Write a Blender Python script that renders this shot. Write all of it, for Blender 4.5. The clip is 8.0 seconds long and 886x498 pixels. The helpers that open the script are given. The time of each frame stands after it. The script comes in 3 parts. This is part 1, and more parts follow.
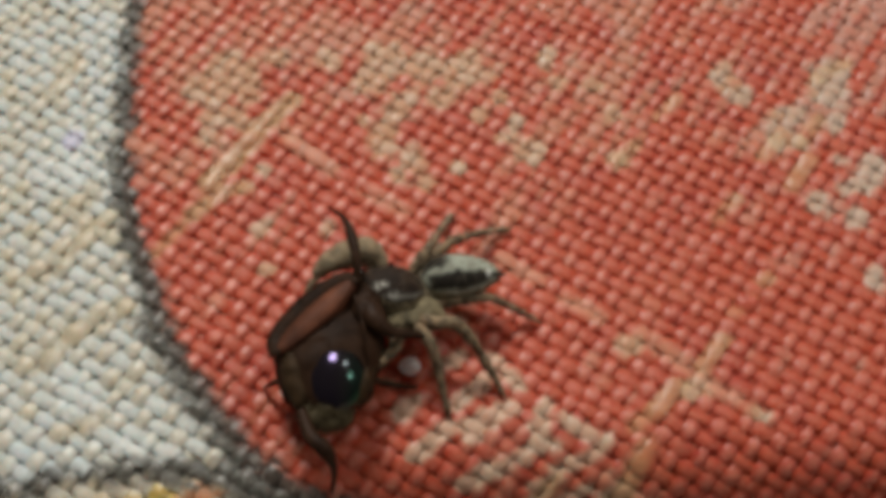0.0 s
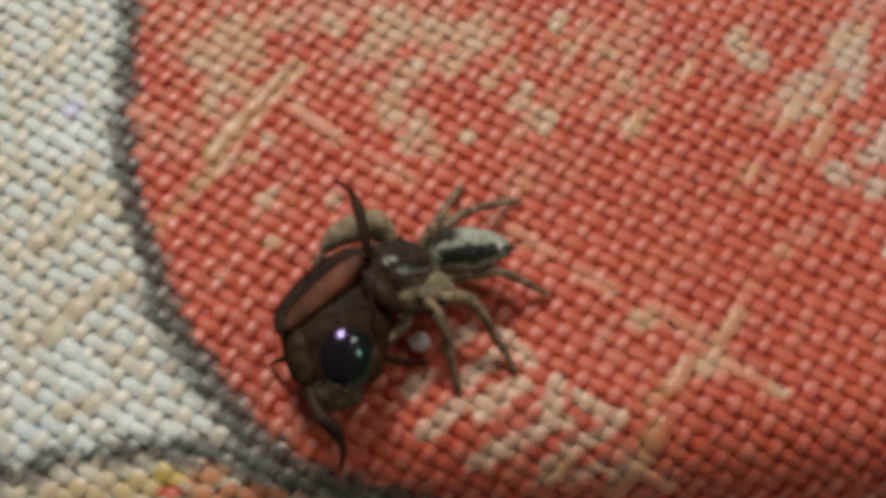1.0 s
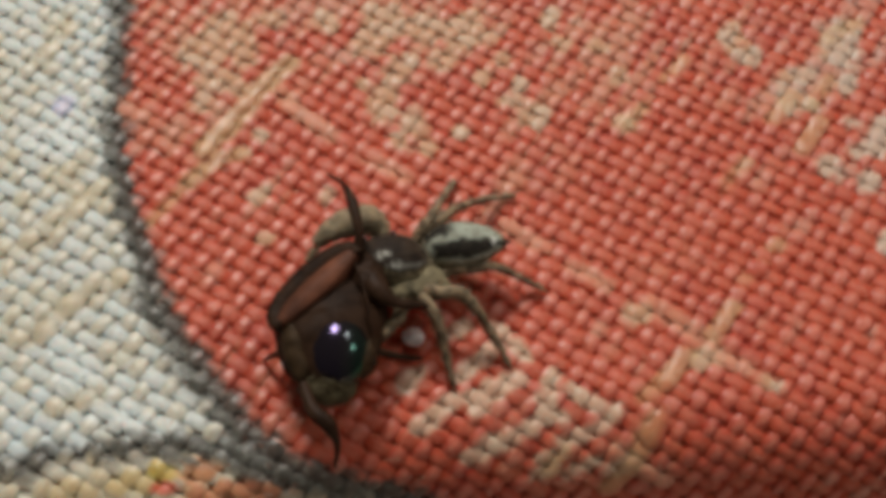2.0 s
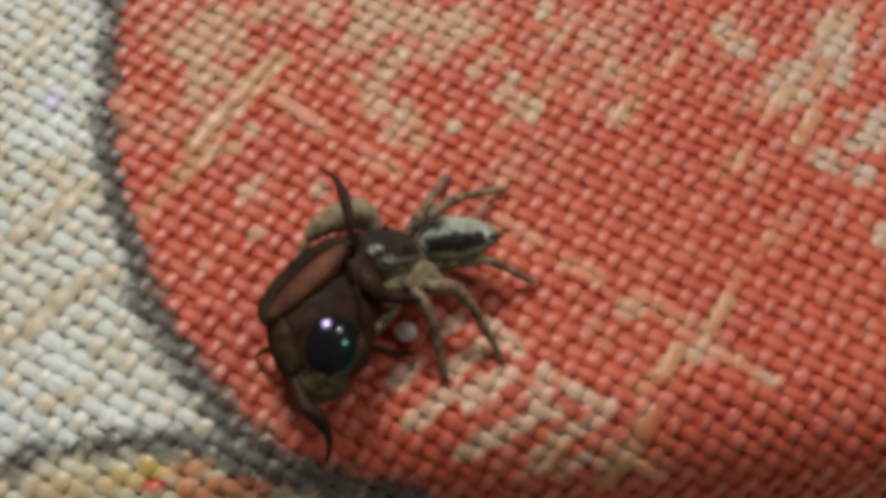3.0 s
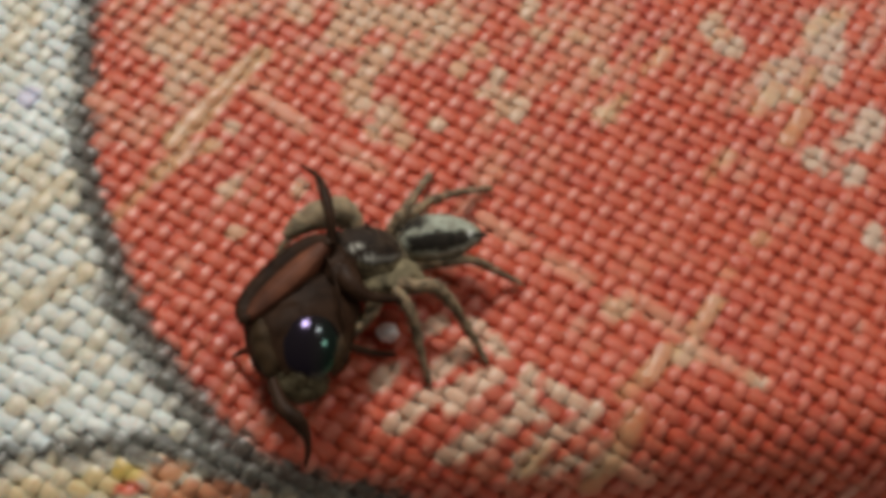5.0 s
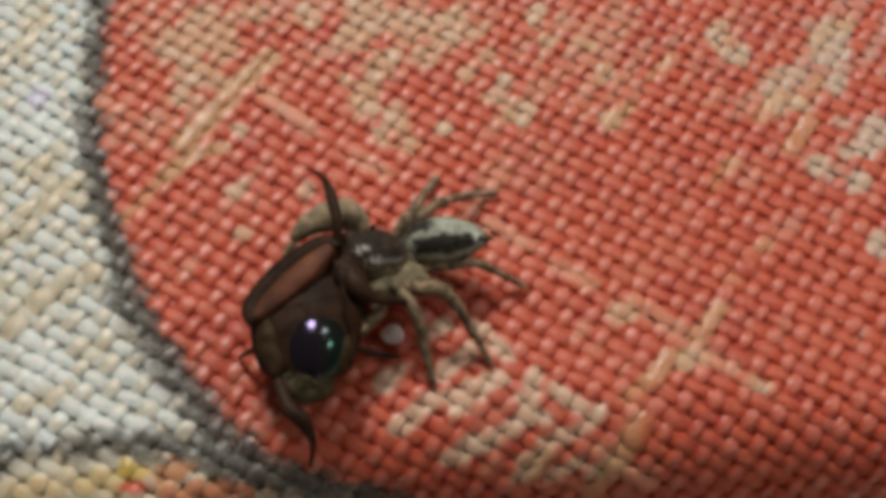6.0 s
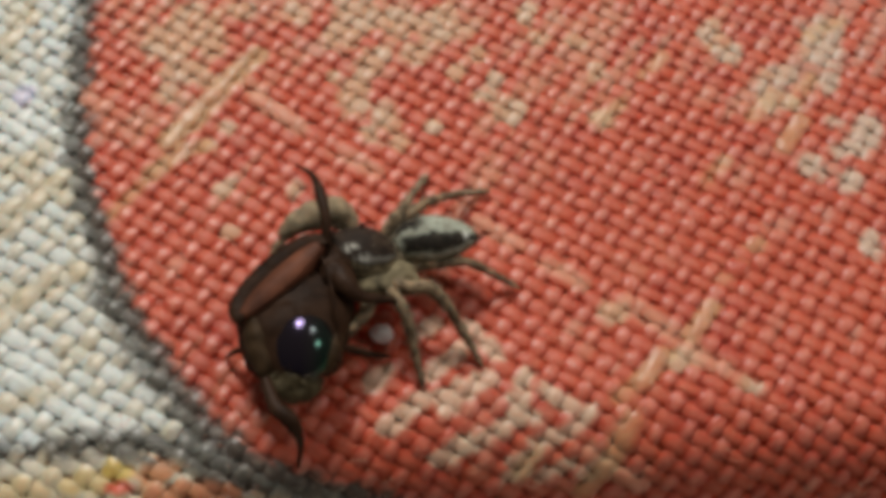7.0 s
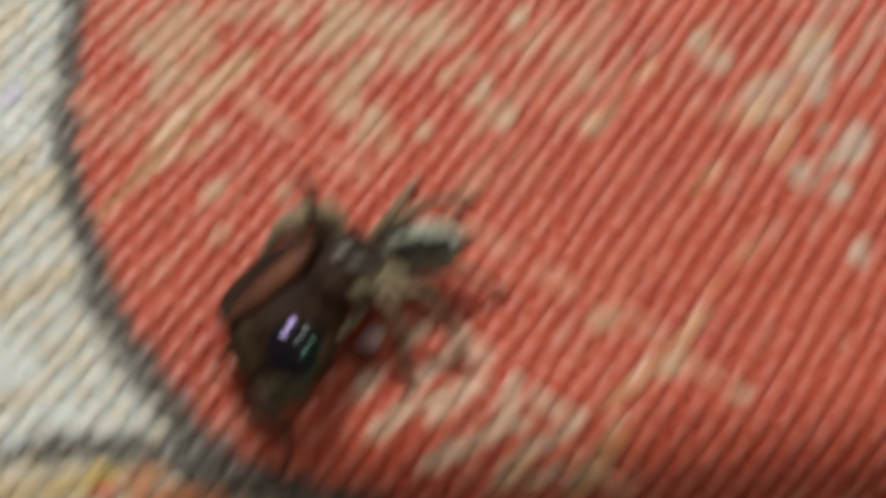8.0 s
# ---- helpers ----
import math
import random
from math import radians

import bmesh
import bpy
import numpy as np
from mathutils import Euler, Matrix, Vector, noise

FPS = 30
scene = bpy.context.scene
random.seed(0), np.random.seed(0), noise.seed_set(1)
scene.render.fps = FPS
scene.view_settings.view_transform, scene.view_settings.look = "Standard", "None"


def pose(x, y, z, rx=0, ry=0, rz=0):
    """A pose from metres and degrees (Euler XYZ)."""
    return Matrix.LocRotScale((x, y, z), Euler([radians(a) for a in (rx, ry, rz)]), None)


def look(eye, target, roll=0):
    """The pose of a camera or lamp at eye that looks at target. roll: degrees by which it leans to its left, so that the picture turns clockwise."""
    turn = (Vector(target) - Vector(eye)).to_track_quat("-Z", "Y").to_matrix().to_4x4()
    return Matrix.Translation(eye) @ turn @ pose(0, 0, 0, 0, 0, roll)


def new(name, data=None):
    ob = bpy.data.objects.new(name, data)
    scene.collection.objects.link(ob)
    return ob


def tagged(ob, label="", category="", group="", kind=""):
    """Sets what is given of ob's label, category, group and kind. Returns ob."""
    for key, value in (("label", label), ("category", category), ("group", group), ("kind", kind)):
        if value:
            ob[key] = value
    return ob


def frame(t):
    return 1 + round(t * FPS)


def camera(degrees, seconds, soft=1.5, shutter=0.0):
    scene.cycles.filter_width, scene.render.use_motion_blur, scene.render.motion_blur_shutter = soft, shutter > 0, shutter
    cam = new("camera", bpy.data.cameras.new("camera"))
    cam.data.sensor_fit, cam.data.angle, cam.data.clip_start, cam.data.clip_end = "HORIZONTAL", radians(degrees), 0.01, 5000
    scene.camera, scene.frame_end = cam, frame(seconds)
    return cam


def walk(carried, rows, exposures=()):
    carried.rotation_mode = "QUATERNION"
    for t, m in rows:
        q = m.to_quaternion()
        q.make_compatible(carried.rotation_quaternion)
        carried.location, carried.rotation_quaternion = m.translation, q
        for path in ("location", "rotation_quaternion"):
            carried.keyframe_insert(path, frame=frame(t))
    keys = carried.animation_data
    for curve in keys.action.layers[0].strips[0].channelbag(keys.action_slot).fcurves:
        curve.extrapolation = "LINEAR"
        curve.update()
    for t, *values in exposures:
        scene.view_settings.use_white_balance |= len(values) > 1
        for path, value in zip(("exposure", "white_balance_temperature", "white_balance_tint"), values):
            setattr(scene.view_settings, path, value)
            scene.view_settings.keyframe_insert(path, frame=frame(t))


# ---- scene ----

MM = 0.001

# ---- camera and its path ----
cam = camera(39.0, 8.0, soft=5.5, shutter=0.8)
PATH = [
    (0.0, pose(-0.00247, -0.02915, 0.05783, 28.438, -1.684, 0.269)),
    (0.5, pose(-0.00272, -0.02783, 0.05712, 26.357, -1.491, 0.448)),
    (1.0, pose(-0.00297, -0.02749, 0.05704, 26.180, -1.676, 0.191)),
    (1.5, pose(-0.00306, -0.02776, 0.05676, 26.431, -1.864, -0.039)),
    (3.0, pose(-0.00281, -0.02810, 0.05604, 26.625, -1.945, -0.392)),
    (3.5, pose(-0.00250, -0.02805, 0.05547, 26.617, -2.136, -0.445)),
    (4.0, pose(-0.00246, -0.02801, 0.05527, 26.877, -2.273, -0.535)),
    (4.5, pose(-0.00234, -0.02795, 0.05462, 26.967, -2.364, -0.623)),
    (6.0, pose(-0.00244, -0.02860, 0.05478, 27.675, -2.404, 0.017)),
    (6.5, pose(-0.00244, -0.02861, 0.05415, 27.596, -2.827, -0.017)),
    (7.0, pose(-0.00237, -0.02862, 0.05412, 27.930, -2.830, -0.114)),
    (7.5, pose(-0.00234, -0.02848, 0.05406, 27.799, -2.644, 0.192)),
    (7.6, pose(-0.00236, -0.02852, 0.05404, 27.799, -2.644, 0.192)),
    (7.7, pose(-0.00254, -0.02886, 0.05387, 27.799, -2.660, 0.180)),
    (7.767, pose(-0.00260, -0.02935, 0.05352, 27.85, -2.70, 0.15)),
    (7.8, pose(-0.00285, -0.02868, 0.05396, 27.90, -2.72, 0.12)),
    (7.9, pose(-0.00225, -0.02822, 0.05425, 28.05, -2.95, 0.05)),
    (7.967, pose(-0.00326, -0.02938, 0.05337, 28.31, -3.77, -0.05)),
    (8.0, pose(-0.00284, -0.02875, 0.05375, 28.408, -3.888, -0.073)),
]
walk(cam, PATH, [(0.0, -0.14), (1.5, -0.07), (4.5, -0.05), (7.0, 0.0), (8.0, 0.06)])

# ---- world and lamps ----
world = bpy.data.worlds.new("world")
scene.world = world
world.use_nodes = True
world.node_tree.nodes["Background"].inputs[0].default_value = (1.0, 0.91, 0.82, 1)
world.node_tree.nodes["Background"].inputs[1].default_value = 0.09

# the three lamps of the room that the insect's back mirrors: direction from the cloth, distance in metres, watts, disk diameter, colour
LAMPS = [
    ((-0.17, 0.62, 0.78), 0.60, 2.85, 0.15, (1.0, 0.95, 0.88)),
    ((0.42, 0.42, 0.80), 0.60, 0.42, 0.062, (1.0, 0.96, 0.90)),
    ((0.70, 0.00, 0.70), 0.60, 0.38, 0.072, (1.0, 0.96, 0.90)),
]
for way, far, watts, wide, colour in LAMPS:
    data = bpy.data.lights.new("room_lamp", "AREA")
    data.shape, data.size, data.energy, data.color = "DISK", wide, watts, colour
    lamp = new("room_lamp", data)
    lamp.matrix_world = look(Vector(way).normalized() * far, (0, 0, 0))


# ---- materials ----
def material(name, base, rough=0.6, spec=0.5, coat=0.0):
    m = bpy.data.materials.new(name)
    m.use_nodes = True
    b = m.node_tree.nodes["Principled BSDF"]
    b.inputs["Base Color"].default_value = (*base, 1)
    b.inputs["Roughness"].default_value = rough
    b.inputs["Specular IOR Level"].default_value = spec
    b.inputs["Coat Weight"].default_value = coat
    return m, m.node_tree, b


def node(tree, kind, **settings):
    n = tree.nodes.new(kind)
    for key, value in settings.items():
        n.inputs[key.replace("_", " ")].default_value = value
    return n


def mottle(tree, bsdf, source, low, high, scale, coordinate="Object", detail=4.0):
    """Multiplies a colour by a noise between low and high."""
    where = node(tree, "ShaderNodeTexCoord")
    n = node(tree, "ShaderNodeTexNoise", Scale=scale, Detail=detail)
    tree.links.new(where.outputs[coordinate], n.inputs["Vector"])
    ramp = node(tree, "ShaderNodeMapRange")
    ramp.inputs["From Min"].default_value, ramp.inputs["From Max"].default_value = 0.3, 0.7
    ramp.inputs["To Min"].default_value, ramp.inputs["To Max"].default_value = low, high
    tree.links.new(n.outputs["Fac"], ramp.inputs["Value"])
    mix = tree.nodes.new("ShaderNodeMix")
    mix.data_type, mix.blend_type = "RGBA", "MULTIPLY"
    mix.inputs["Factor"].default_value = 1.0
    if hasattr(source, "is_linked"):
        tree.links.new(source, mix.inputs["A"])
    else:
        mix.inputs["A"].default_value = (*source, 1)
    tree.links.new(ramp.outputs["Result"], mix.inputs["B"])
    tree.links.new(mix.outputs["Result"], bsdf.inputs["Base Color"])
    return mix, n


def relief(tree, bsdf, height, strength, distance):
    bump = node(tree, "ShaderNodeBump", Strength=strength, Distance=distance)
    tree.links.new(height, bump.inputs["Height"])
    tree.links.new(bump.outputs["Normal"], bsdf.inputs["Normal"])


def yarn_material(name, rough, spec):
    m, tree, b = material(name, (0.5, 0.5, 0.5), rough, spec)
    dye = tree.nodes.new("ShaderNodeVertexColor")
    dye.layer_name = "dye"
    # twisted fibres: noise stretched along a slanting direction of the yarn's own coordinates
    uv = tree.nodes.new("ShaderNodeUVMap")
    mapping = tree.nodes.new("ShaderNodeMapping")
    mapping.inputs["Rotation"].default_value = (0, 0, radians(28))
    mapping.inputs["Scale"].default_value = (1.6, 9.0, 1.0)
    tree.links.new(uv.outputs["UV"], mapping.inputs["Vector"])
    fibre = node(tree, "ShaderNodeTexNoise", Scale=1.0, Detail=3.0)
    tree.links.new(mapping.outputs["Vector"], fibre.inputs["Vector"])
    ramp = node(tree, "ShaderNodeMapRange")
    ramp.inputs["From Min"].default_value, ramp.inputs["From Max"].default_value = 0.25, 0.75
    ramp.inputs["To Min"].default_value, ramp.inputs["To Max"].default_value = 0.88, 1.11
    tree.links.new(fibre.outputs["Fac"], ramp.inputs["Value"])
    mix = tree.nodes.new("ShaderNodeMix")
    mix.data_type, mix.blend_type = "RGBA", "MULTIPLY"
    mix.inputs["Factor"].default_value = 1.0
    tree.links.new(dye.outputs["Color"], mix.inputs["A"])
    tree.links.new(ramp.outputs["Result"], mix.inputs["B"])
    tree.links.new(mix.outputs["Result"], b.inputs["Base Color"])
    relief(tree, b, fibre.outputs["Fac"], 0.35, 0.0001)
    # the yarn is loose and lets light through
    b.inputs["Subsurface Weight"].default_value = 0.75
    b.inputs["Subsurface Radius"].default_value = (1.0, 0.7, 0.6)
    b.inputs["Subsurface Scale"].default_value = 0.00042
    b.inputs["Sheen Weight"].default_value = 0.1
    b.inputs["Sheen Roughness"].default_value = 0.4
    return m


def tinted_material(name, rough, spec, low=0.75, high=1.2, scale=2500.0, bump=0.00004):
    """Colour from the mesh's own markings, with fine mottling."""
    m, tree, b = material(name, (0.5, 0.5, 0.5), rough, spec)
    marks = tree.nodes.new("ShaderNodeVertexColor")
    marks.layer_name = "tint"
    mix, n = mottle(tree, b, marks.outputs["Color"], low, high, scale)
    relief(tree, b, n.outputs["Fac"], 0.6, bump)
    return m


def mottled_material(name, base, rough, spec, low, high, scale, bump, coat=0.0):
    m, tree, b = material(name, base, rough, spec, coat)
    mix, n = mottle(tree, b, base, low, high, scale)
    relief(tree, b, n.outputs["Fac"], 0.5, bump)
    return m


def cuticle_material():
    """Glossy black cuticle whose reflections run from violet to green across it."""
    m, tree, b = material("iridescent_cuticle", (0.009, 0.007, 0.007), 0.16, 0.65)
    where = node(tree, "ShaderNodeTexCoord")
    split = tree.nodes.new("ShaderNodeSeparateXYZ")
    tree.links.new(where.outputs["Generated"], split.inputs["Vector"])
    ramp = tree.nodes.new("ShaderNodeValToRGB")
    ramp.color_ramp.elements[0].position, ramp.color_ramp.elements[0].color = 0.50, (0.62, 0.50, 1.0, 1)
    ramp.color_ramp.elements[1].position, ramp.color_ramp.elements[1].color = 0.80, (0.10, 1.0, 0.62, 1)
    middle = ramp.color_ramp.elements.new(0.64)
    middle.color = (0.85, 0.9, 1.0, 1)
    tree.links.new(split.outputs["X"], ramp.inputs["Fac"])
    tree.links.new(ramp.outputs["Color"], b.inputs["Specular Tint"])
    n = node(tree, "ShaderNodeTexNoise", Scale=1800.0, Detail=3.0)
    tree.links.new(where.outputs["Object"], n.inputs["Vector"])
    relief(tree, b, n.outputs["Fac"], 0.22, 0.00004)
    return m


def fibre_material():
    """Single loose fibres, dyed like the yarn that they stand off; on the red, pale as glints."""
    m, tree, b = material("fibre_and_glint", (0.5, 0.5, 0.5), 0.5, 0.3)
    dye = tree.nodes.new("ShaderNodeVertexColor")
    dye.layer_name = "dye"
    mottle(tree, b, dye.outputs["Color"], 0.85, 1.15, 900.0)
    return m


FIBRE = fibre_material()
WARP_YARN = yarn_material("printed_warp", 0.34, 0.4)
YARN = yarn_material("printed_weft", 0.45, 0.28)
FUR = tinted_material("spider_fur", 0.75, 0.25)
LIMB = tinted_material("spider_leg", 0.7, 0.25, 0.55, 1.3, 1800.0)
# thin legs let some light through
LIMB.node_tree.nodes["Principled BSDF"].inputs["Subsurface Weight"].default_value = 0.5
LIMB.node_tree.nodes["Principled BSDF"].inputs["Subsurface Radius"].default_value = (1.0, 0.6, 0.4)
LIMB.node_tree.nodes["Principled BSDF"].inputs["Subsurface Scale"].default_value = 0.0003
HAIR = mottled_material("spider_hair", (0.26, 0.21, 0.14), 0.6, 0.3, 0.6, 1.2, 900.0, 0.00001)
BEIGE = mottled_material("beige_fur", (0.235, 0.195, 0.115), 0.75, 0.2, 0.25, 1.35, 1300.0, 0.00006)
EYE = material("spider_eye", (0.006, 0.005, 0.005), 0.08, 0.7)[0]
CUTICLE = cuticle_material()
SHELL = mottled_material("brown_shell", (0.032, 0.0158, 0.0084), 0.55, 0.08, 0.5, 1.5, 900.0, 0.00005)
RUST = mottled_material("rust_flank", (0.135, 0.047, 0.024), 0.6, 0.2, 0.45, 1.35, 700.0, 0.00004)
OLIVE = mottled_material("olive_margin", (0.044, 0.026, 0.0125), 0.6, 0.1, 0.55, 1.4, 1300.0, 0.00004)
DARKLEG = mottled_material("dark_leg", (0.029, 0.0145, 0.008), 0.5, 0.1, 0.6, 1.6, 1500.0, 0.00003)
TAIL = mottled_material("beige_tail", (0.075, 0.058, 0.028), 0.6, 0.25, 0.35, 1.5, 1700.0, 0.00004)
# loose lint is lit through
LINT = mottled_material("lint", (0.97, 0.88, 0.87), 0.6, 0.4, 0.9, 1.15, 2500.0, 0.00006)
LINT.node_tree.nodes["Principled BSDF"].inputs["Subsurface Weight"].default_value = 0.8
LINT.node_tree.nodes["Principled BSDF"].inputs["Subsurface Radius"].default_value = (1.0, 0.8, 0.75)
LINT.node_tree.nodes["Principled BSDF"].inputs["Subsurface Scale"].default_value = 0.0008


def sheet_material():
    """The cloth beyond the woven stretch: cream with a small checked relief."""
    m, tree, b = material("cloth_far", (0.55, 0.45, 0.34), 0.8, 0.2)
    mix, n = mottle(tree, b, (0.55, 0.42, 0.32), 0.6, 1.2, 260.0)
    where = node(tree, "ShaderNodeTexCoord")
    check = node(tree, "ShaderNodeTexChecker", Scale=1000.0)
    tree.links.new(where.outputs["Object"], check.inputs["Vector"])
    relief(tree, b, check.outputs["Fac"], 0.5, 0.0002)
    return m


SHEET = sheet_material()


# ---- mesh helpers ----
def part(name, bm, mat, parent, label=""):
    me = bpy.data.meshes.new(name)
    bm.to_mesh(me)
    bm.free()
    me.materials.append(mat)
    for p in me.polygons:
        p.use_smooth = True
    ob = new(name, me)
    ob.parent = parent
    if label:
        ob["label"] = label
    return ob


def spline(points, steps):
    """A smooth run through rows of numbers (Catmull-Rom)."""
    p = np.array(points, float)
    p = np.vstack([2 * p[0] - p[1], p, 2 * p[-1] - p[-2]])
    out = []
    for k in range(1, len(p) - 2):
        a, b, c, d = p[k - 1], p[k], p[k + 1], p[k + 2]
        for t in np.arange(steps) / steps:
            out.append(0.5 * (2 * b + (c - a) * t + (2 * a - 5 * b + 4 * c - d) * t * t + (3 * b - a - 3 * c + d) * t ** 3))
    out.append(p[-2])
    return np.array(out)


def loft(rows, steps=6, sides=14, paint=None, lump=0.0):
    """A closed body along rows of (x, y, z, half width, half height), in millimetres. paint(s, angle, place) gives its markings."""
    run = spline(rows, steps)
    run[:, 3:] = np.maximum(run[:, 3:], 0.015)
    bm = bmesh.new()
    tint = bm.loops.layers.float_color.new("tint") if paint else None
    along = np.gradient(run[:, :3], axis=0)
    rings, info = [], {}
    for k, (x, y, z, w, h) in enumerate(run):
        t = Vector(along[k]).normalized()
        side = t.cross(Vector((0, 0, 1)))
        side = side.normalized() if side.length > 1e-4 else Vector((1, 0, 0))
        up = side.cross(t)
        ring = []
        for j in range(sides):
            a = 2 * math.pi * j / sides
            q = Vector((x, y, z)) + side * (w * math.sin(a)) + up * (h * math.cos(a))
            if lump:
                q += (side * math.sin(a) + up * math.cos(a)) * lump * noise.noise(q * 3.0)
            v = bm.verts.new(q * MM)
            deg = math.degrees(a)
            info[v] = (k / (len(run) - 1), deg if deg <= 180 else deg - 360, q)
            ring.append(v)
        rings.append(ring)
    for r0, r1 in zip(rings, rings[1:]):
        for j in range(sides):
            bm.faces.new((r0[j], r0[(j + 1) % sides], r1[(j + 1) % sides], r1[j]))
    bm.faces.new(rings[0][::-1])
    bm.faces.new(rings[-1])
    bmesh.ops.recalc_face_normals(bm, faces=bm.faces)
    if paint:
        for f in bm.faces:
            for loop in f.loops:
                loop[tint] = (*paint(*info[loop.vert]), 1)
    return bm


def ellipsoid(centre, radii, turn=(0, 0, 0), flat=0.0, rings=16, sides=24, lump=0.0):
    """A rounded body, in millimetres; flat: how far its underside is pressed in."""
    bm = bmesh.new()
    bmesh.ops.create_uvsphere(bm, u_segments=sides, v_segments=rings, radius=1.0)
    m = Matrix.Translation(Vector(centre)) @ Euler([radians(a) for a in turn]).to_matrix().to_4x4() @ Matrix.Diagonal((*radii, 1))
    for v in bm.verts:
        if v.co.z < 0:
            v.co.z *= 1 - flat
        out = v.co.normalized()
        v.co = m @ v.co
        if lump:
            v.co += (m.to_3x3().normalized() @ out) * lump * (noise.noise(v.co * 1.1) + 0.5 * noise.noise(v.co * 2.7))
        v.co *= MM
    return bm


def mix3(a, b, t):
    return tuple(p + (q - p) * t for p, q in zip(a, b))


def step(x, lo, hi):
    t = min(1.0, max(0.0, (x - lo) / (hi - lo)))
    return t * t * (3 - 2 * t)


# ---- the printed cloth ----
# centre lines and half widths, in millimetres, of the printed dark outlines
RIM = [(-18.97, 17.2, 0.59), (-18.79, 14.88, 0.59), (-18.57, 11.15, 0.59), (-18.39, 7.6, 0.62), (-17.71, 4.23, 0.65), (-16.62, 1.01, 0.7),
       (-15.49, -2.06, 0.82), (-14.18, -4.43, 0.9), (-12.52, -6.71, 0.93), (-10.91, -8.92, 0.96), (-9.38, -10.63, 1.15), (-7.55, -11.55, 1.1),
       (-5.75, -12.0, 1.1), (-4.21, -12.5, 1.0), (-2.17, -13.45, 0.95), (0.34, -14.64, 0.76), (14.0, -26.0, 0.76), (26.0, -40.0, 0.76)]
RIM = [(-18.6, 34.0, 0.6), (-19.0, 24.0, 0.6)] + RIM
BRANCH = [(-40.0, -14.0, 0.62), (-22.88, -11.48, 0.62), (-20, -10.77, 0.62), (-17.53, -10.42, 0.56), (-15.04, -9.96, 0.56), (-13.26, -9.95, 0.62),
          (-11.43, -10.4, 0.7), (-9.61, -10.92, 0.85)]
# worn, pale patches in the red: centre and radii
PALE_TOP = [(-14.01, 12.36, 1.49, 1.23), (-13.34, 14.13, 1.09, 0.81), (-12.03, 12.84, 1.2, 1.45), (-13.18, 10.25, 1.29, 0.71),
            (-11.82, 9.92, 0.8, 0.58), (-13.79, 8.82, 0.74, 0.58), (-10.46, 14.46, 0.8, 0.71), (-7.39, 14.26, 0.74, 0.9), (-4.76, 13.36, 1.09, 2.0),
            (-2.47, 13.98, 1.77, 1.35), (0.31, 13.85, 1.71, 1.35), (-3.59, 11.34, 1.2, 1.1), (-1.08, 11.94, 0.91, 0.84), (-4.27, 9.16, 0.8, 1.29),
            (-2.41, 7.53, 0.74, 1.23), (-1.76, 6.4, 0.74, 0.65), (-3.23, 6.69, 0.57, 0.45)]
PALE_MID = [(2.43, 12.08, 0.46, 0.71), (1.06, 10.81, 0.51, 0.52), (3.07, 10.19, 0.51, 1.1), (2.6, 9.28, 0.86, 0.45), (3.83, 8.34, 0.8, 0.77), (-0.2, 7.36, 0.57, 0.45), (4.99, 14.71, 0.57, 0.77), (5.6, 13.12, 0.63, 0.52), (7.63, 13.01, 0.63, 0.45),
            (8.67, 10.95, 0.49, 0.65), (8.59, 7.96, 0.69, 0.52), (8.67, -3.13, 0.74, 0.52), (-5.44, 10.39, 0.4, 0.45), (-10.73, 6.84, 0.4, 0.39), (-10.49, 3.26, 0.46, 0.45), (-9.91, 0.79, 0.51, 0.32), (-6.95, 3.3, 0.4, 0.52)]
PALE_LOW = [(-2.82, -7.04, -2.35, -6.39, 0.36), (-0.76, -4.25, 0.06, -3.89, 0.27), (-0.23, -6.46, 1.21, -5.21, 0.25),
            (1.43, -3.82, 1.89, -4.17, 0.19), (2.15, -4.76, 2.84, -5.4, 0.34), (-2.27, -9.11, -0.59, -7.65, 0.34), (0.55, -8.26, 1.49, -7.36, 0.25),
            (0.16, -7.7, 2.53, -6.55, 0.32), (3.9, -8.52, 4.2, -6.49, 0.32), (3.57, -7.63, 4.6, -8.52, 0.23), (5.11, -7.19, 6.33, -7.95, 0.25),
            (6.62, -8.87, 7.23, -8.03, 0.25), (1.91, -9.91, 3.48, -8.61, 0.27), (0.38, -10.53, 1.39, -9.72, 0.38), (4.59, -9.78, 6.37, -9.01, 0.27),
            (3.72, -10.65, 4.71, -10.11, 0.25), (3.42, -11.51, 4.28, -10.97, 0.19), (7.19, -11.12, 8.01, -10.64, 0.38),
            (4.9, -11.45, 6.38, -10.64, 0.19)]
PALE_EAST = [(15.11, 13.69, 0.63, 1.03), (16.11, 12.58, 0.74, 0.9), (18.52, 11.28, 1.03, 0.58), (17.92, 9.72, 0.74, 0.84), (18.84, 9.31, 0.63, 0.45),
             (21.24, 13.44, 1.14, 1.35), (19.4, 5.58, 0.8, 0.97), (21.49, 6.51, 1.03, 0.45), (22.92, 7.84, 0.69, 1.1), (21.34, 10.81, 0.51, 0.65),
             (21.29, 4.69, 0.74, 0.71), (21.02, 8.34, 0.57, 0.45), (21.85, 0.9, 0.46, 0.65), (11.83, -5.39, 0.7, 0.6), (14.74, -6.69, 0.49, 0.45)]
